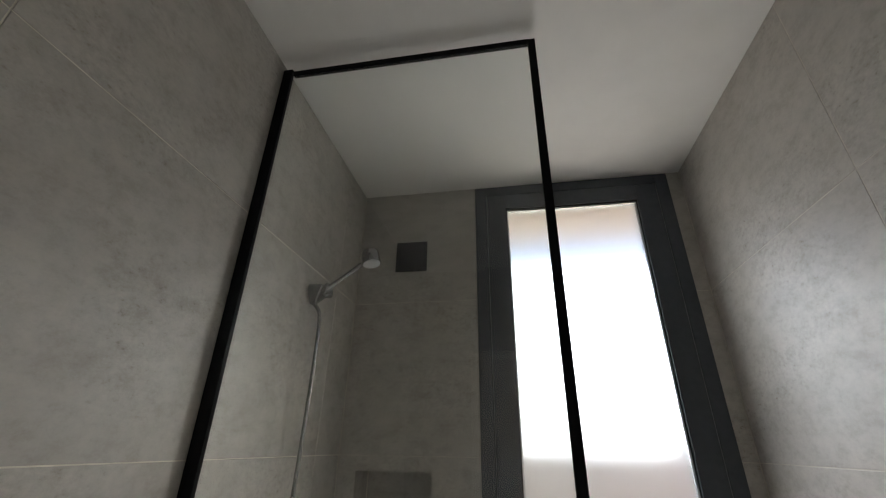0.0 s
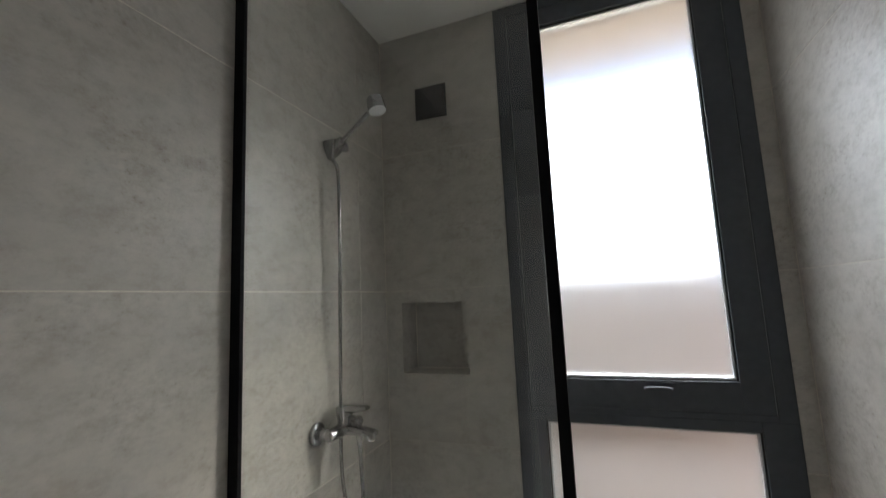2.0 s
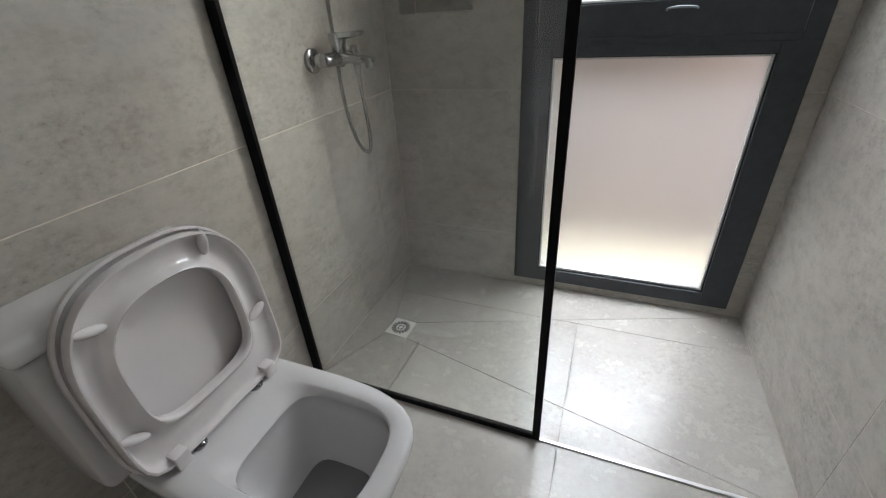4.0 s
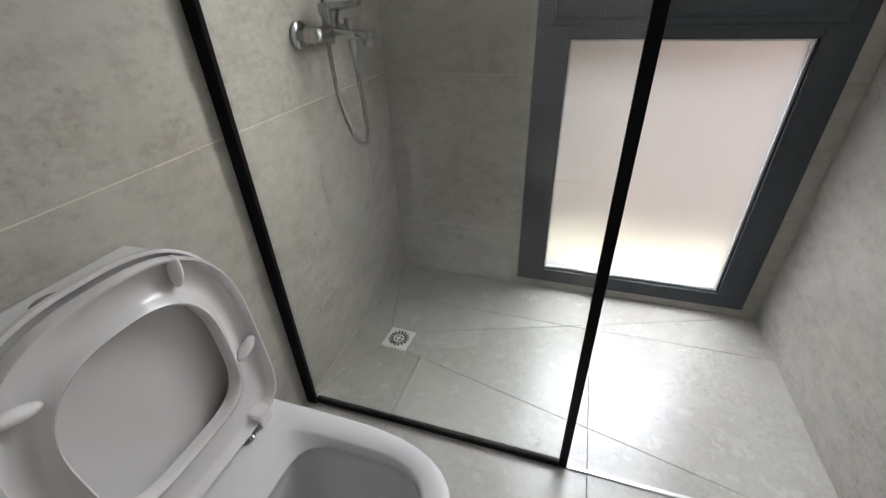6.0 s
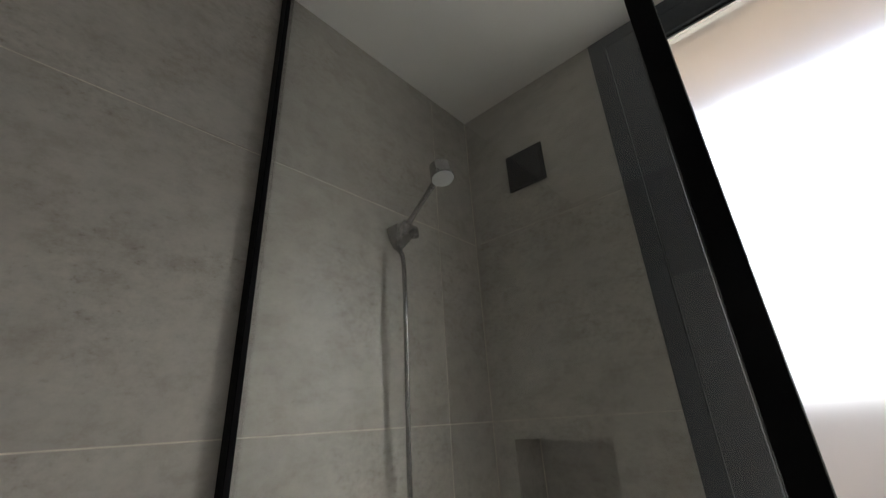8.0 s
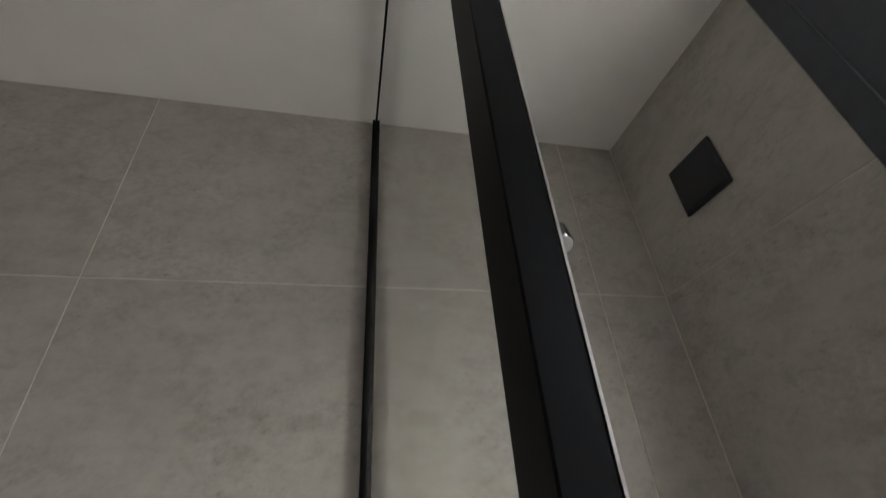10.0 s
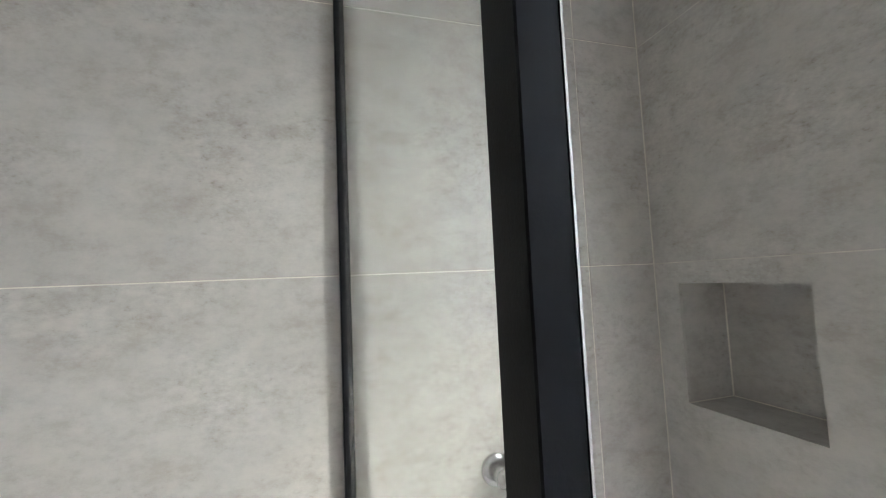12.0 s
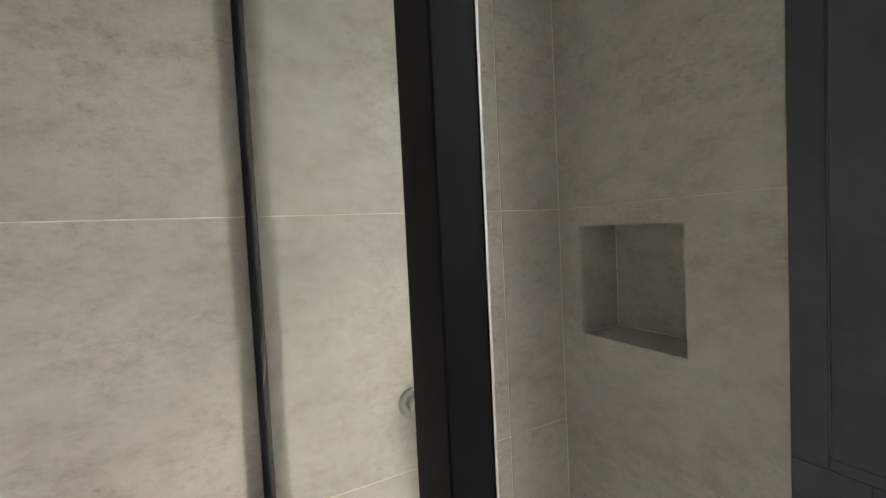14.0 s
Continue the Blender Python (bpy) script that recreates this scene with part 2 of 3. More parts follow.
wall_far = thing("wall_far", boxes(
    (-0.0014, NX0 - 0.009, D0, 0.2, -0.018, HC), (NX0 - 0.009, NX1 + 0.009, D0, 0.2, -0.018, NZ0 - 0.009), (NX0 - 0.009, NX1 + 0.009, D0, 0.2, NZ1 + 0.009, HC),
    (NX0 - 0.009, NX1 + 0.009, ND + 0.009, 0.2, NZ0 - 0.009, NZ1 + 0.009), (NX1 + 0.009, WX0 - 0.001, D0, 0.2, -0.018, HC),
    (WX0 - 0.001, WX1 + 0.001, D0, 0.2, -0.018, WZ0 - 0.001), (WX1 + 0.001, W + 0.0014, D0, 0.2, -0.018, HC)), SOFT_GROUT,
    "tiled end wall with a square niche, a dark vent and a tall window", "wall", "structure")
# back wall with an added doorway, and an unseen plain room behind it that carries the fill light
wall_back = thing("wall_back", boxes((-0.2, DX0, YB - 0.12, YB, -0.018, HC), (DX1, W + 0.2, YB - 0.12, YB, -0.018, HC), (DX0, DX1, YB - 0.12, YB, DZ, HC)), TILE, "cement-look tiled wall with an added, unseen doorway", "wall", "structure")
thing("added_door_frame", boxes((DX0 + 0.001, DX0 + 0.03, YB - 0.13, YB + 0.012, 0.001, DZ - 0.031), (DX1 - 0.03, DX1 - 0.001, YB - 0.13, YB + 0.012, 0.001, DZ - 0.031), (DX0 + 0.001, DX1 - 0.001, YB - 0.13, YB + 0.012, DZ - 0.030, DZ - 0.001), bevel=0.003), PAINT, "plain white painted frame of the added doorway", "door frame", "structure")
YH, RX0, RX1 = -5.0, -0.9, 3.0
thing("room_floor", boxes((RX0, RX1, YH - 0.15, YB - 0.2, -0.2, -0.002)), FLOOR_TILE, "grey tiled floor of the added, unseen room", "floor", "structure")
thing("added_room_ceiling", boxes((RX0, RX1, YH - 0.15, YB - 0.2, HC, HC + 0.15)), PAINT, "plain white ceiling of the added, unseen room", "ceiling", "structure")
thing("added_room_wall_left", boxes((RX0 - 0.15, RX0, YH, YB - 0.12, -0.018, HC)), PLAIN_WALL, "plain pale wall of the added, unseen room", "wall", "structure")
thing("added_room_wall_right", boxes((RX1, RX1 + 0.15, YH, -4.46, -0.018, HC), (RX1, RX1 + 0.15, -3.44, YB - 0.12, -0.018, HC), (RX1, RX1 + 0.15, -4.46, -3.44, -0.018, 0.72), (RX1, RX1 + 0.15, -4.46, -3.44, 2.18, HC)), PLAIN_WALL, "plain pale wall of the unseen room with an added window opening", "wall", "structure")
thing("added_room_wall_front", boxes((RX0 - 0.15, -0.2, YB - 0.12, YB, -0.018, HC), (W + 0.2, RX1 + 0.15, YB - 0.12, YB, -0.018, HC)), PLAIN_WALL, "plain pale wall of the added, unseen room", "wall", "structure")
thing("added_room_wall_back", boxes((RX0 - 0.15, RX1 + 0.15, YH - 0.15, YH, -0.018, HC)), PLAIN_WALL, "plain pale wall of the added, unseen room", "wall", "structure")

# outdoors
ground = thing("ground", boxes((-150, 150, 0.2, 300, -0.25, -0.04)), GROUND, "pale sunlit paving outside the window", "ground", "structure")
outer_wall = thing("garden_wall", boxes((-6, 8, 0.72, 0.88, -0.04, 1.60), bevel=0.01), PINK, "pinkish rendered boundary wall close outside the window", "wall", "structure")
thing("roof_overhang", boxes((-6, 8, 0.2, 0.80, 2.64, 2.85), bevel=0.01), SOFFIT, "beige roof overhang above the window", "overhang", "structure")

PLINTH = grainy("plinth_render", (0.17, 0.125, 0.10), 0.9, 60.0, 0.5, 0.002, 0.2)
part("plinth", boxes((-6, 8, 0.695, 0.7195, -0.04, 0.105), bevel=0.004), PLINTH, outer_wall, "darker plinth along the foot of the wall")

# ---- window ----
window = empty("window_1", "tall anthracite aluminium window with frosted glass, tilting upper sash", "window", "structure")
FX0, FX1 = 0.600, 1.348                 # outer edges of the upper sash
PX0, PX1, PZ0, PZ1 = 0.685, 1.262, 1.119, 2.500   # upper glass
LX0, LX1, LZ0, LZ1 = 0.648, 1.306, 0.089, 0.966   # lower glass
YF = -0.004
part("window_frame", boxes((WX0, LX0, YF, 0.075, WZ0, 1.00), (LX1, WX1, YF, 0.075, WZ0, 1.00), (LX0, LX1, YF, 0.075, WZ0, LZ0), (LX0, LX1, YF, 0.075, LZ1, 1.00),
                           (WX0, FX0 - 0.003, YF, 0.075, 1.00, WZ1), (FX1 + 0.003, WX1, YF, 0.075, 1.00, WZ1), (FX0 - 0.003, FX1 + 0.003, YF, 0.075, 2.575, WZ1),
                           (FX0 - 0.003, FX1 + 0.003, YF, 0.075, 1.00, 1.0205), bevel=0.0015), ANTHRACITE, window)
sash = part("sash", boxes((FX0, PX0, -0.0050, 0.07, 1.021, 2.572), (PX1, FX1, -0.0050, 0.07, 1.021, 2.572), (PX0, PX1, -0.0050, 0.07, 1.021, PZ0), (PX0, PX1, -0.0050, 0.07, PZ1, 2.572), bevel=0.0010), ANTHRACITE, window)
# metal strips added in the sash gap to catch the glint of its edge
part("sash_glint_strip", boxes((FX0 - 0.0024, FX0 - 0.0010, -0.0045, 0.06, 1.021, 2.572), (FX1 + 0.0010, FX1 + 0.0024, -0.0020, 0.06, 1.021, 2.572)), SEAM, sash, "thin metal strip added beside the sash for its glint")


def beads(x0, x1, z0, z1, owner):
    """A dark gasket and a bright spacer inside it, bar by bar, round one pane."""
    for w0, w1, m, nm, y in ((0.0, 0.004, RUBBER, "gasket", 0.006), (0.004, 0.010, BEAD, "spacer", 0.012)):
        part(nm, boxes((x0 + w0, x0 + w1, y, 0.045, z0 + w0, z1 - w0), (x1 - w1, x1 - w0, y, 0.045, z0 + w0, z1 - w0),
                       (x0 + w1, x1 - w1, y, 0.045, z0 + w0, z0 + w1), (x0 + w1, x1 - w1, y, 0.045, z1 - w1, z1 - w0)), m, owner)


beads(PX0, PX1, PZ0, PZ1, sash)
beads(LX0, LX1, LZ0, LZ1, window)
for x0, x1, z0, z1, owner in ((PX0, PX1, PZ0, PZ1, sash), (LX0, LX1, LZ0, LZ1, window)):
    p = part("pane", boxes((x0 + 0.003, x1 - 0.003, 0.022, 0.028, z0 + 0.003, z1 - 0.003)), FROST, owner, "frosted glass pane")
    p.visible_shadow = False
bm = bmesh.new()
tube(bm, smooth_path([(0.985, -0.012, 1.092), (0.988, -0.019, 1.096), (1.003, -0.023, 1.099), (1.045, -0.023, 1.099), (1.062, -0.021, 1.097), (1.067, -0.014, 1.093)], 0.004), 0.0034, 10)
part("handle", bm, SEAM, sash, "slim metal pull", 40)

# ---- shower screen ----
screen = empty("shower_screen", "fixed clear glass shower panel in a black aluminium frame", "shower screen", at=(0.40, GY, 0))
screen_inv = Matrix.Translation((-0.40, -GY, 0))


def screen_part(name, bm, m, label=""):
    bmesh.ops.transform(bm, matrix=screen_inv, verts=list(bm.verts))
    return part(name, bm, m, screen, label)


ZT, SX = 2.602, 0.804
screen_part("wall_profile", boxes((0.0015, 0.033, GY - 0.0165, GY - 0.0005, 0.001, ZT), bevel=0.0012), BLACK)
screen_part("post", boxes((SX - 0.0213, SX, -0.8044, -0.7911, 0.001, ZT), bevel=0.0006), BLACK)
# polished strip added for the window's glint along the post's bevel
screen_part("edge_glint_strip", boxes((SX - 0.0210, SX + 0.0001, -0.7910, -0.7902, 0.002, ZT - 0.001)), ALU_BRIGHT, "thin polished strip added for the glint on the post edge")
screen_part("top_rail", boxes((0.0335, SX - 0.0214, GY - 0.009, GY + 0.009, ZT - 0.020, ZT - 0.001), bevel=0.0012), BLACK)
screen_part("bottom_rail", boxes((0.0335, SX - 0.0214, GY - 0.009, GY + 0.009, 0.001, 0.021), bevel=0.0012), BLACK)
g = screen_part("glass", boxes((0.030, SX - 0.016, GY - 0.0062, GY - 0.0006, 0.018, ZT - 0.017)), CLEAR, "clear glass panel")
g.visible_shadow = False
thing("threshold_strip", boxes((SX + 0.001, W - 0.001, GY - 0.007, GY + 0.004, -0.006, 0.005), bevel=0.0012), ALU, "thin bright aluminium strip across the shower entrance floor", "floor trim", "structure")

# ---- vent ----
vent = empty("vent_cover", "square dark grey vent cover on the tiled end wall", "vent", at=(0.248, 0, 2.281))
part("cover", boxes((-0.072, 0.072, -0.010, -0.0005, -0.073, 0.073), bevel=0.003, segments=2), VENT, vent)
part("centre_plate", boxes((-0.062, 0.062, -0.014, -0.0105, -0.063, 0.063), bevel=0.0015), VENT, vent)

# ---- floor drain ----
drain = empty("floor_drain", "square white plastic floor drain with radial slots", "floor drain", at=(0.170, -0.458, -0.012))
drain.rotation_euler = (0, 0, radians(-4))
part("grate", boxes((-0.050, 0.050, -0.050, 0.050, -0.004, 0.004), bevel=0.0015), DRAIN, drain)
for k in range(16):
    a = 2 * math.pi * k / 16
    b2 = boxes((0.021, 0.039, -0.0040, 0.0040, 0.0035, 0.0046))
    bmesh.ops.transform(b2, matrix=Matrix.Rotation(a, 4, 'Z'), verts=list(b2.verts))
    part("slot", b2, HOLE, drain)
for k in range(4):
    b2 = boxes((0.008, 0.014, -0.007, 0.007, 0.0035, 0.0046))
    bmesh.ops.transform(b2, matrix=Matrix.Rotation(math.pi * k / 2 + 0.78, 4, 'Z'), verts=list(b2.verts))
    part("slot", b2, HOLE, drain)
for sx in (-1, 1):
    for sy in (-1, 1):
        b2 = bmesh.new()
        lathe(b2, (0.042 * sx, 0.042 * sy, 0.0035), (0, 0, 1), [(0, 0.0032), (0.0012, 0.0028)], 12)
        part("screw", b2, ALU, drain)

# ---- toilet ----
TY = -1.245
toilet = empty("toilet", "white ceramic close-coupled toilet with seat and lid raised", "toilet", at=(0.30, TY, 0))


def d_shape(x0, x1, hw, z, n=56, back=5.0, front=3.3):
    """A closed outline with a nearly square back at x0 and a rounded front at x1."""
    cx, hx = (x0 + x1) / 2, (x1 - x0) / 2
    pts = []
    for k in range(n):
        a = 2 * math.pi * k / n
        c, s = math.cos(a), math.sin(a)
        e = front if c > 0 else back
        r = (abs(c) ** e + abs(s) ** e) ** (-1 / e)
        pts.append((cx + hx * r * c, hw * r * s, z))
    return pts


OX = 0.30   # the toilet's own origin, in front of the wall


def shift(pts):
    return [(x - OX, y, z) for x, y, z in pts]


bm = bmesh.new()
loft(bm, [shift(r) for r in (
    d_shape(0.004, 0.47, 0.115, 0.001), d_shape(0.004, 0.48, 0.118, 0.02), d_shape(0.004, 0.49, 0.120, 0.10), d_shape(0.004, 0.53, 0.135, 0.20), d_shape(0.004, 0.572, 0.158, 0.30),
    d_shape(0.004, 0.593, 0.169, 0.36), d_shape(0.004, 0.602, 0.172, 0.385), d_shape(0.004, 0.603, 0.173, 0.398), d_shape(0.005, 0.599, 0.170, 0.406), d_shape(0.010, 0.591, 0.164, 0.409),
    d_shape(0.222, 0.562, 0.126, 0.409), d_shape(0.242, 0.558, 0.1225, 0.407), d_shape(0.284, 0.5545, 0.119, 0.397), d_shape(0.292, 0.553, 0.1175, 0.386), d_shape(0.287, 0.558, 0.123, 0.378),
    d_shape(0.290, 0.555, 0.121, 0.345), d_shape(0.308, 0.530, 0.103, 0.28), d_shape(0.330, 0.500, 0.080, 0.215), d_shape(0.345, 0.460, 0.055, 0.19))], True, True)
part("bowl", bm, CERAMIC, toilet, "", 50)
bm = bmesh.new()
bm.faces.new([bm.verts.new(p) for p in shift(d_shape(0.331, 0.499, 0.079, 0.214))])
part("water", bm, WATER, toilet, "still water in the bowl")
tank = part("cistern", boxes((0.004 - OX, 0.135 - OX, -0.205, 0.150, 0.410, 0.7215), bevel=0.018, segments=4), CERAMIC, toilet, "", 60)
part("cistern_lid", boxes((0.004 - OX, 0.146 - OX, -0.213, 0.158, 0.722, 0.765), bevel=0.014, segments=4), CERAMIC, tank, "", 60)
bm = bmesh.new()
lathe(bm, (0.070 - OX, 0, 0.7655), (0, 0, 1), [(0, 0.024), (0.006, 0.024), (0.008, 0.021)], 28)
part("flush_button", bm, CHROME, tank, "", 40)

# the raised seat: u up along it, v across, w towards the room
HX, HZ = 0.192, 0.420
LEAN = radians(3.0)
UP, OUT = Vector((-math.sin(LEAN), 0, math.cos(LEAN))), Vector((math.cos(LEAN), 0, math.sin(LEAN)))


def raised(u, v, w):
    p = Vector((HX - OX, 0, HZ)) + UP * u + OUT * w
    return (p.x, p.y + v, p.z)


def seat_ring(u0, u1, hw, w, back=7.0, front=2.7):
    return [raised(x, y, w) for x, y, _ in d_shape(u0, u1, hw, 0, 72, back, front)]


def between(a, b, s):
    return [tuple(p + (q - p) * s for p, q in zip(i, j)) for i, j in zip(a, b)]


outer = d_shape(0.000, 0.394, 0.181, 0, 72, 7.0, 2.7)
inner = [(u, v - 0.006, w) for u, v, w in d_shape(0.084, 0.332, 0.117, 0, 72, 4.0, 2.6)]
section = [(0.0, -0.002), (0.0, 0.016), (0.02, 0.0185), (0.065, 0.0185), (0.085, 0.015), (0.115, 0.004), (0.20, 0.000), (0.50, 0.000), (0.68, 0.003), (0.81, 0.010), (0.89, 0.0175), (0.945, 0.020),
           (0.985, 0.018), (1.0, 0.013), (1.0, -0.002), (0.9, -0.007), (0.5, -0.009), (0.1, -0.006)]
bm = bmesh.new()
rings = []
for s, w in section:
    rings.append([raised(u, v, w) for u, v, _ in between(outer, inner, s)])
loft(bm, rings, loop=True)
ring = part("seat_ring", bm, SEAT, toilet, "raised pale plastic seat ring seen from below", 50)
for u, v, turn in ((0.357, 0.096, 12), (0.322, -0.127, -76), (0.154, 0.148, 66), (0.110, -0.157, -60)):
    b2 = bmesh.new()
    bmesh.ops.create_uvsphere(b2, u_segments=20, v_segments=12, radius=1.0)
    a = radians(turn)
    for vert in b2.verts:
        x, y, z = vert.co
        lu, lv, lw = x * 0.025, y * 0.0085, z * 0.013
        vert.co = raised(u + lu * math.cos(a) - lv * math.sin(a), v + lu * math.sin(a) + lv * math.cos(a), 0.011 + lw)
    part("bumper", b2, SEAT, ring, "", 60)
bm = bmesh.new()
lid_rings = [seat_ring(0.004, 0.398, 0.182, -0.011), seat_ring(-0.001, 0.403, 0.186, -0.013), seat_ring(-0.001, 0.404, 0.187, -0.019), seat_ring(0.002, 0.401, 0.184, -0.025), seat_ring(0.02, 0.384, 0.168, -0.029)]
loft(bm, [seat_ring(0.020, 0.380, 0.165, -0.024), seat_ring(0.012, 0.390, 0.175, -0.020)] + lid_rings, True, True)
part("seat_lid", bm, SEAT, toilet, "raised pale plastic lid behind the seat ring", 50)
for v in (-0.078, 0.078):
    bm = bmesh.new()
    lathe(bm, (HX - OX, v - 0.022, HZ - 0.001), (0, 1, 0), [(0, 0.007), (0.001, 0.009), (0.043, 0.009), (0.044, 0.007)], 20)
    hinge = part("hinge", bm, CHROME, toilet, "chrome seat hinge", 40)
    bm = bmesh.new()
    lathe(bm, (HX - OX + 0.006, v, 0.4092), (0, 0, 1), [(0, 0.016), (0.004, 0.016), (0.007, 0.011), (0.012, 0.009)], 24)
    part("foot", bm, CHROME, hinge, "", 40)
    b2 = boxes((-0.009, 0.023, -0.015, 0.015, -0.010, 0.024), bevel=0.003, segments=2)
    bmesh.ops.transform(b2, matrix=Matrix.Translation((HX - OX + 0.001, v + (0.04 if v > 0 else -0.04), HZ)), verts=list(b2.verts))
    part("seat_lug", b2, SEAT, ring, "", 40)

# ---- shower mixer ----
MZ = 1.020
mixer = empty("shower_mixer", "chrome wall-mounted bath and shower mixer with lever", "mixer tap", at=(0.0, -0.405, MZ))


def mixer_part(name, bm, label="", m=None, parent=None):
    return part(name, bm, m or CHROME, parent or mixer, label, 35)


for v in (-0.075, 0.075):
    bm = bmesh.new()
    lathe(bm, (0.0006, v, 0), (1, 0, 0), [(0, 0.035), (0.005, 0.036), (0.010, 0.0345), (0.013, 0.030), (0.0135, 0.020)], 36)
    mixer_part("rosette", bm)
    bm = bmesh.new()
    lathe(bm, (0.012, v, 0), (1, 0, 0), [(0, 0.014), (0.014, 0.014), (0.015, 0.019), (0.032, 0.019), (0.034, 0.017)], 24)
    mixer_part("union_nut", bm)
bm = bmesh.new()
lathe(bm, (0.055, -0.092, 0), (0, 1, 0), [(0, 0.010), (0.003, 0.0165), (0.010, 0.019), (0.05, 0.0195), (0.065, 0.022), (0.119, 0.022), (0.134, 0.0195), (0.174, 0.019), (0.181, 0.0165), (0.184, 0.010)], 32)
mixer_part("body", bm)
bm = bmesh.new()
lathe(bm, (0.055, 0, 0.012), (0, 0, 1), [(0, 0.0225), (0.026, 0.0225), (0.0265, 0.0235), (0.029, 0.0235), (0.0295, 0.0265), (0.052, 0.0270), (0.057, 0.0250), (0.059, 0.014)], 36)
mixer_part("cartridge", bm)
bm = bmesh.new()
rings = []
for x, z, hw, h in ((0.052, 0.060, 0.024, 0.012), (0.082, 0.061, 0.021, 0.011), (0.112, 0.064, 0.018, 0.009), (0.140, 0.067, 0.0165, 0.007), (0.145, 0.0675, 0.013, 0.004)):
    rings.append([(x, hw * c, z + h * s) for c, s in ((math.copysign(abs(math.cos(a)) ** 0.5, math.cos(a)), math.copysign(abs(math.sin(a)) ** 0.7, math.sin(a))) for a in (2 * math.pi * k / 24 for k in range(24)))])
loft(bm, rings, True, True)
mixer_part("lever", bm, "flat chrome lever")
bm = bmesh.new()
rings = []
for x, z, hw, h in ((0.060, 0.000, 0.024, 0.020), (0.090, -0.002, 0.022, 0.015), (0.125, -0.004, 0.021, 0.012), (0.158, -0.007, 0.019, 0.010), (0.170, -0.009, 0.016, 0.007), (0.173, -0.010, 0.011, 0.004)):
    rings.append([(x, hw * c, z + h * s) for c, s in ((math.copysign(abs(math.cos(a)) ** 0.55, math.cos(a)), math.copysign(abs(math.sin(a)) ** 0.7, math.sin(a))) for a in (2 * math.pi * k / 24 for k in range(24)))])
loft(bm, rings, True, True)
spout = mixer_part("spout", bm, "short flat chrome spout")
bm = bmesh.new()
lathe(bm, (0.156, 0, -0.012), (0, 0, -1), [(0, 0.0125), (0.016, 0.0125), (0.018, 0.011)], 24)
mixer_part("aerator", bm, parent=spout)
bm = bmesh.new()
lathe(bm, (0.108, 0, 0.006), (0, 0, 1), [(0, 0.007), (0.014, 0.007), (0.0145, 0.011), (0.026, 0.0115), (0.028, 0.009)], 24)
mixer_part("diverter_knob", bm)
bm = bmesh.new()
lathe(bm, (0.112, 0, -0.013), (0, 0, -1), [(0, 0.0115), (0.016, 0.0115), (0.018, 0.0105), (0.036, 0.0095)], 24)
mixer_part("hose_outlet", bm)

# ---- shower holder, hand shower and hose ----
HY, HH = -0.395, 1.981
holder = empty("shower_holder", "chrome wall bracket holding the hand shower", "shower holder", at=(0, HY, HH))
bm = bmesh.new()
rings = []
for z, x1, y0, y1 in ((-0.042, 0.012, -0.008, 0.010), (-0.040, 0.015, -0.011, 0.013), (-0.018, 0.036, -0.026, 0.024), (0.006, 0.050, -0.036, 0.030), (0.016, 0.052, -0.036, 0.030), (0.019, 0.049, -0.033, 0.027)):
    rings.append([(0.0006, y0, z), (x1 - 0.004, y0, z), (x1, y0 + 0.004, z), (x1, y1 - 0.004, z), (x1 - 0.004, y1, z), (0.0006, y1, z)])
loft(bm, rings, True, True)
part("bracket", bm, CHROME, holder, "chrome wedge-shaped wall bracket", 30)
bm = bmesh.new()
lathe(bm, (0.034, 0.020, 0.006), (0.80, 0.55, 0.10), [(0, 0.014), (0.003, 0.0175), (0.020, 0.0185), (0.027, 0.0165), (0.029, 0.012)], 28)
part("knob", bm, CHROME, holder, "round chrome tightening knob", 40)
bm = bmesh.new()
AX = Vector((0.160, -0.012, 0.108)).normalized()
C0 = Vector((0.058, -0.016, 0.006))
lathe(bm, C0 - AX * 0.016, AX, [(0, 0.0145), (0.002, 0.016), (0.030, 0.0165), (0.032, 0.015)], 28)
part("cradle", bm, CHROME, holder, "", 40)

hand = empty("hand_shower", "chrome hand shower with round grey spray face", "hand shower", at=(0.058, HY - 0.016, HH + 0.004))
bm = bmesh.new()
lathe(bm, -AX * 0.035, AX, [(0, 0.0075), (0.004, 0.0092), (0.030, 0.0098), (0.075, 0.0078), (0.12, 0.0072), (0.155, 0.0075), (0.185, 0.009)], 28)
part("handle", bm, CHROME, hand, "", 40)
HC0 = AX * 0.188
FACE = Vector((0.22, -0.04, -0.97)).normalized()
bm = bmesh.new()
lathe(bm, HC0 - FACE * 0.026, FACE, [(0, 0.020), (0.002, 0.027), (0.006, 0.0295), (0.040, 0.0315), (0.047, 0.0322), (0.049, 0.0310)], 40)
head = part("shower_head", bm, CHROME, hand, "", 35)
bm = bmesh.new()
lathe(bm, HC0 + FACE * 0.0232, FACE, [(0, 0.0298), (0.0025, 0.0288), (0.003, 0.027)], 40)
face = part("spray_face", bm, SPRAY, head, "grey plastic spray face", 35)
s1 = FACE.orthogonal().normalized()
s2 = FACE.cross(s1)
for rad, count in ((0.009, 6), (0.017, 12), (0.0245, 18)):
    for k in range(count):
        a = 2 * math.pi * k / count
        bm = bmesh.new()
        lathe(bm, HC0 + FACE * 0.0260 + s1 * rad * math.cos(a) + s2 * rad * math.sin(a), FACE, [(0, 0.0014), (0.0016, 0.0010)], 6)
        part("nozzle", bm, SPRAY, face)

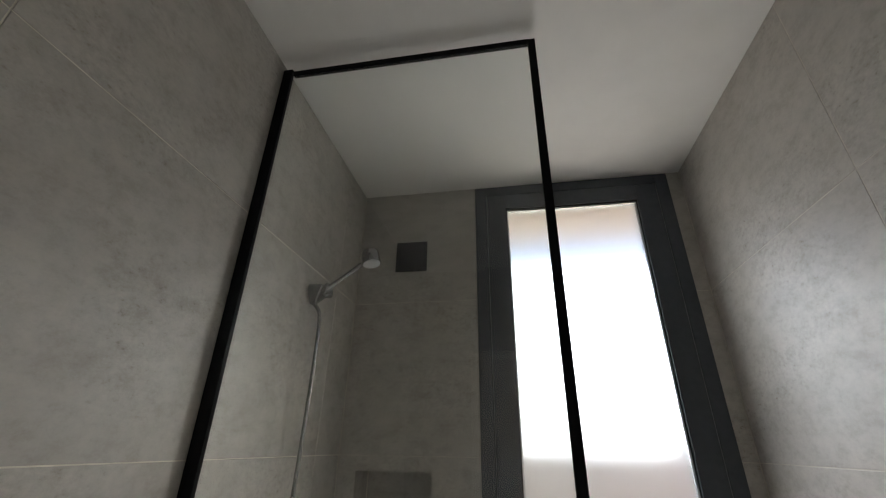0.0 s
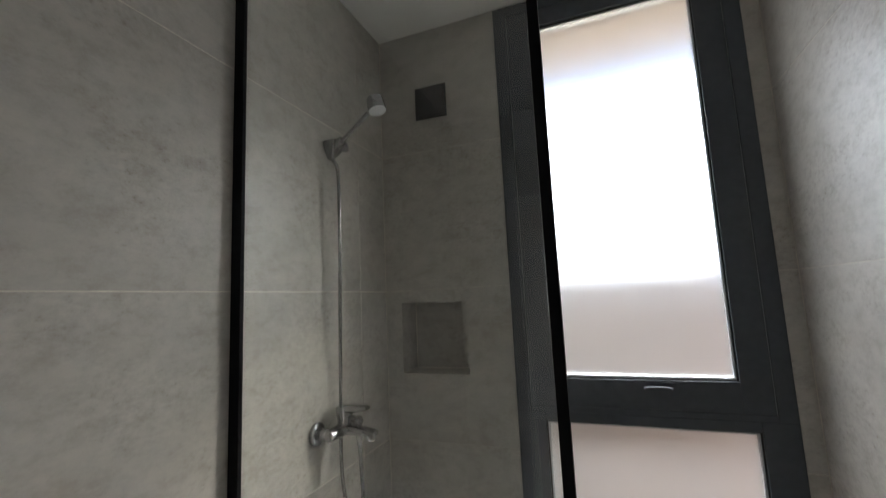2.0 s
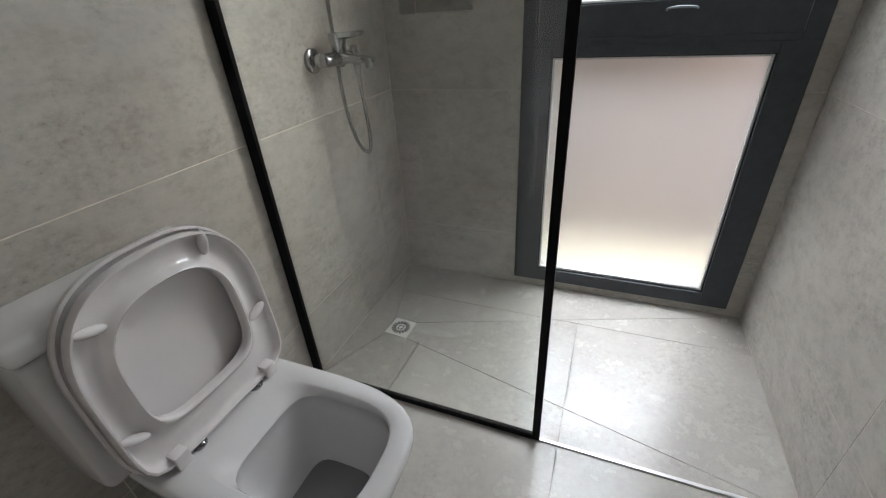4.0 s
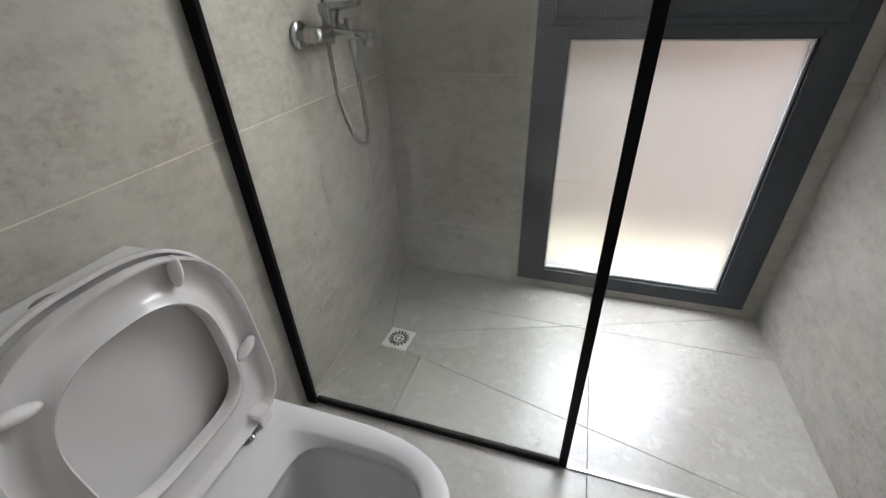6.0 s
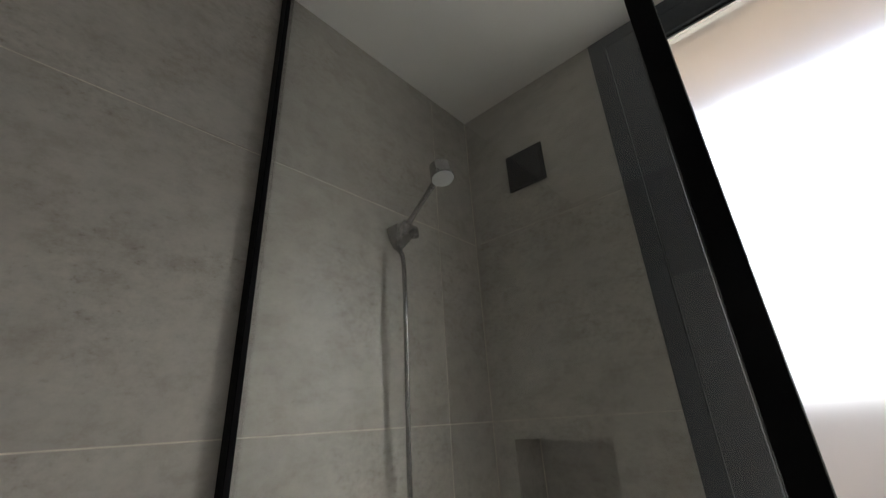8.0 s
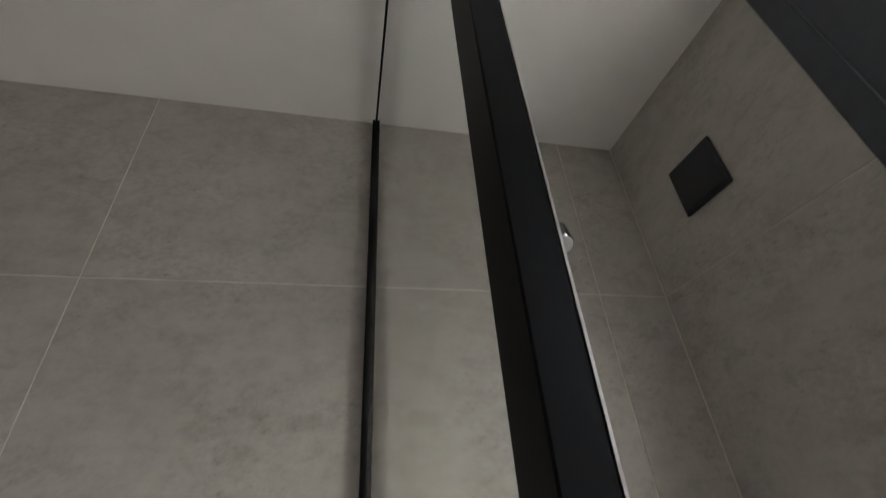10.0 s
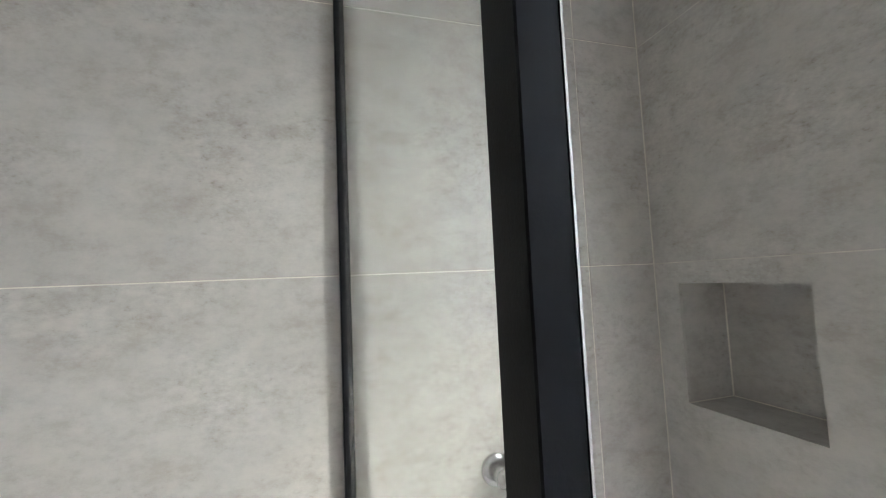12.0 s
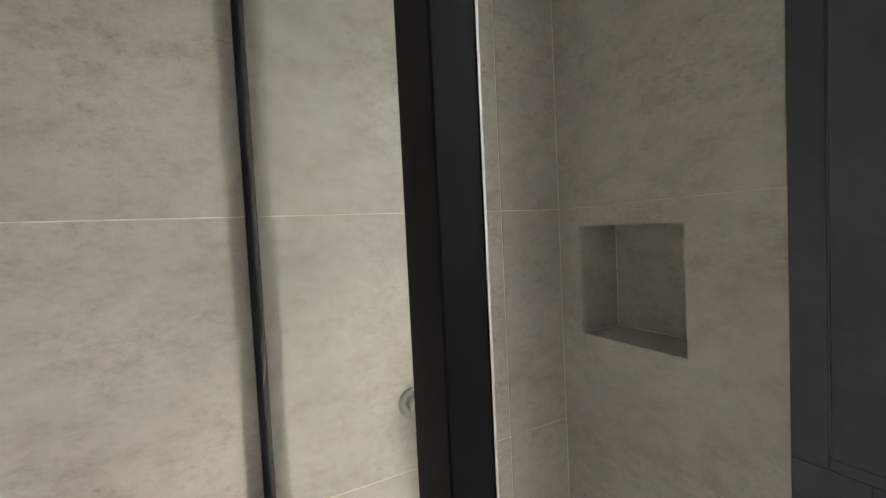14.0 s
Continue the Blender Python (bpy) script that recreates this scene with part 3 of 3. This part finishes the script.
base = Vector((0.058, HY - 0.016, HH + 0.004)) - AX * 0.036
path = smooth_path([base, base + Vector((-0.005, -0.001, -0.03)), (0.050, -0.414, 1.88), (0.052, -0.412, 1.66), (0.042, -0.402, 1.36), (0.0235, -0.379, 1.11), (0.0205, -0.375, 1.02), (0.026, -0.384, 0.93),
                    (0.046, -0.402, 0.84), (0.080, -0.420, 0.762), (0.108, -0.423, 0.730), (0.124, -0.416, 0.738), (0.124, -0.409, 0.81), (0.114, -0.405, 0.93), (0.112, -0.405, 0.972)], 0.0026)
bm = bmesh.new()
tube(bm, path, lambda i: 0.0068 if i % 2 else 0.0056, 10)
thing("shower_hose", bm, HOSE, "flexible ribbed metal hose hanging in a loop", "shower hose", smooth=70)

# ---- tiles of the walls and the floor ----
tile_meshes = {}


def tile_box(owner, axis, side, a0, a1, z0, z1):
    """A wall tile whose face lies at the wall's plane; a is the run along the wall."""
    key = (axis, side, round(a1 - a0, 4), round(z1 - z0, 4))
    if key not in tile_meshes:
        ha, hz, t = (a1 - a0) / 2 - G, (z1 - z0) / 2 - G, 0.008
        bm = boxes((0, t, -ha, ha, -hz, hz)) if axis == 'x' else boxes((-ha, ha, 0, t, -hz, hz))
        if side > 0:
            bmesh.ops.transform(bm, matrix=Matrix.Translation((-t, 0, 0) if axis == 'x' else (0, -t, 0)), verts=list(bm.verts))
        face = [e for e in bm.edges if all(abs(v.co[0 if axis == 'x' else 1]) < 1e-6 for v in e.verts)]
        bmesh.ops.bevel(bm, geom=face, offset=0.0008, segments=1, affect='EDGES')
        tile_meshes[key] = mesh_of("tile", bm, TILE)
    ob = new("tile", tile_meshes[key])
    ob.parent = owner
    ob.location = (0.0 if side > 0 else W, (a0 + a1) / 2, (z0 + z1) / 2) if axis == 'x' else ((a0 + a1) / 2, 0.0, (z0 + z1) / 2)
    return ob


for z0, z1 in zip(JZ, JZ[1:]):
    for a0, a1 in ((YB, -2.592), (-2.592, -1.397), (-1.397, -0.202), (-0.202, -0.0005)):
        tile_box(wall_left, 'x', 1, a0, a1, z0, z1)
    for a0, a1 in ((YB, -1.982), (-1.982, -0.786), (-0.786, -0.0005)):
        tile_box(wall_right, 'x', -1, a0, a1, z0, z1)
    if z0 != JZ[2]:
        tile_box(wall_far, 'y', -1, 0.0005, WX0, z0, z1)
    tile_box(wall_far, 'y', -1, WX1, W - 0.0005, z0, z1)
tile_box(wall_far, 'y', -1, WX0, WX1, 0.0, WZ0)


def ring_tile(owner, x0, x1, z0, z1, hx0, hx1, hz0, hz1):
    """The far-wall tile that is cut out round the niche."""
    bm = bmesh.new()
    xs, zs = (x0, hx0, hx1, x1), (z0, hz0, hz1, z1)
    grid = [[bm.verts.new((x, 0, z)) for z in zs] for x in xs]
    for i in range(3):
        for j in range(3):
            if (i, j) != (1, 1):
                bm.faces.new((grid[i][j], grid[i + 1][j], grid[i + 1][j + 1], grid[i][j + 1]))
    ex = bmesh.ops.extrude_face_region(bm, geom=list(bm.faces))
    bmesh.ops.translate(bm, vec=(0, 0.008, 0), verts=[v for v in ex["geom"] if isinstance(v, bmesh.types.BMVert)])
    return part("tile", bm, TILE, owner)


ring_tile(wall_far, 0.0017, WX0 - G, JZ[2] + G, JZ[3] - G, NX0, NX1, NZ0, NZ1)
for d in ((NX0 - 0.008, NX1 + 0.008, ND, ND + 0.008, NZ0 - 0.008, NZ1 + 0.008), (NX0 - 0.008, NX0, 0.0085, ND - 0.002, NZ0 + 0.0015, NZ1 - 0.0015), (NX1, NX1 + 0.008, 0.0085, ND - 0.002, NZ0 + 0.0015, NZ1 - 0.0015),
          (NX0 - 0.008, NX1 + 0.008, 0.0085, ND - 0.002, NZ0 - 0.008, NZ0), (NX0 - 0.008, NX1 + 0.008, 0.0085, ND - 0.002, NZ1, NZ1 + 0.008)):
    part("tile", boxes(d), TILE, wall_far)


for d in ((NX0, NX0 + 0.0022, ND - 0.0022, ND, NZ0 + 0.0022, NZ1), (NX0, NX1, ND - 0.0022, ND, NZ0, NZ0 + 0.0022), (NX0, NX0 + 0.0018, 0.003, ND - 0.003, NZ0, NZ0 + 0.0018)):
    part("grout_line", boxes(d), GROUT, wall_far, "pale grout in the niche corner")


def clip(poly, nx, ny, c):
    """Keep the part of a polygon where nx*x + ny*y >= c."""
    out = []
    for (ax, ay), (bx, by) in zip(poly, poly[1:] + poly[:1]):
        da, db = nx * ax + ny * ay - c, nx * bx + ny * by - c
        if da >= 0:
            out.append((ax, ay))
        if da * db < 0:
            t = da / (da - db)
            out.append((ax + (bx - ax) * t, ay + (by - ay) * t))
    return out


def edge_planes(poly):
    """Inward half-planes of a counter-clockwise polygon."""
    for (ax, ay), (bx, by) in zip(poly, poly[1:] + poly[:1]):
        dx, dy = bx - ax, by - ay
        n = math.hypot(dx, dy)
        yield -dy / n, dx / n, (-dy * ax + dx * ay) / n


def floor_piece(poly, height):
    """One floor tile from its outline; height gives z at a point."""
    gap = 0.0011
    small = poly
    for nx, ny, c in list(edge_planes(poly)):
        small = clip(small, nx, ny, c + gap)
    if len(small) < 3:
        return
    bm = bmesh.new()
    top = [bm.verts.new((x, y, height(x, y))) for x, y in small]
    low = [bm.verts.new((x, y, -0.03)) for x, y in small]
    bm.faces.new(top)
    bm.faces.new(list(reversed(low)))
    for i in range(len(top)):
        j = (i + 1) % len(top)
        bm.faces.new((top[i], low[i], low[j], top[j]))
    part("tile", bm, FLOOR_TILE, floor)


XS = (0.0, 0.280, 0.858, W)
SY0 = GY - 0.001                      # shower floor from the screen to the end wall
corners = [(0.0, SY0), (W, SY0), (W, 0.0), (0.0, 0.0)]
dq = [(0.119, -0.509), (0.221, -0.509), (0.221, -0.407), (0.119, -0.407)]
FALL = 0.011
for k in range(4):
    a, b = corners[k], corners[(k + 1) % 4]
    quad = [a, b, dq[(k + 1) % 4], dq[k]]
    nx, ny, c = next(edge_planes(quad))
    depth = nx * dq[k][0] + ny * dq[k][1] - c
    cuts = XS if k == 0 else (0.0, 0.858, W)
    for x0, x1 in zip(cuts, cuts[1:]):
        for y0, y1 in ((SY0, 0.0),) if k in (0, 3) else ((SY0, -0.222), (-0.222, 0.0)):
            p = [(x0, y0), (x1, y0), (x1, y1), (x0, y1)]
            for ex, ey, ec in edge_planes(quad):
                p = clip(p, ex, ey, ec)
            if len(p) >= 3:
                floor_piece(p, lambda x, y: -FALL * (nx * x + ny * y - c) / depth)
for x0, x1 in zip(XS, XS[1:]):
    for y0, y1 in ((YB, -1.418), (-1.418, SY0 - 0.004)):
        floor_piece([(x0, y0), (x1, y0), (x1, y1), (x0, y1)], lambda x, y: 0.0)
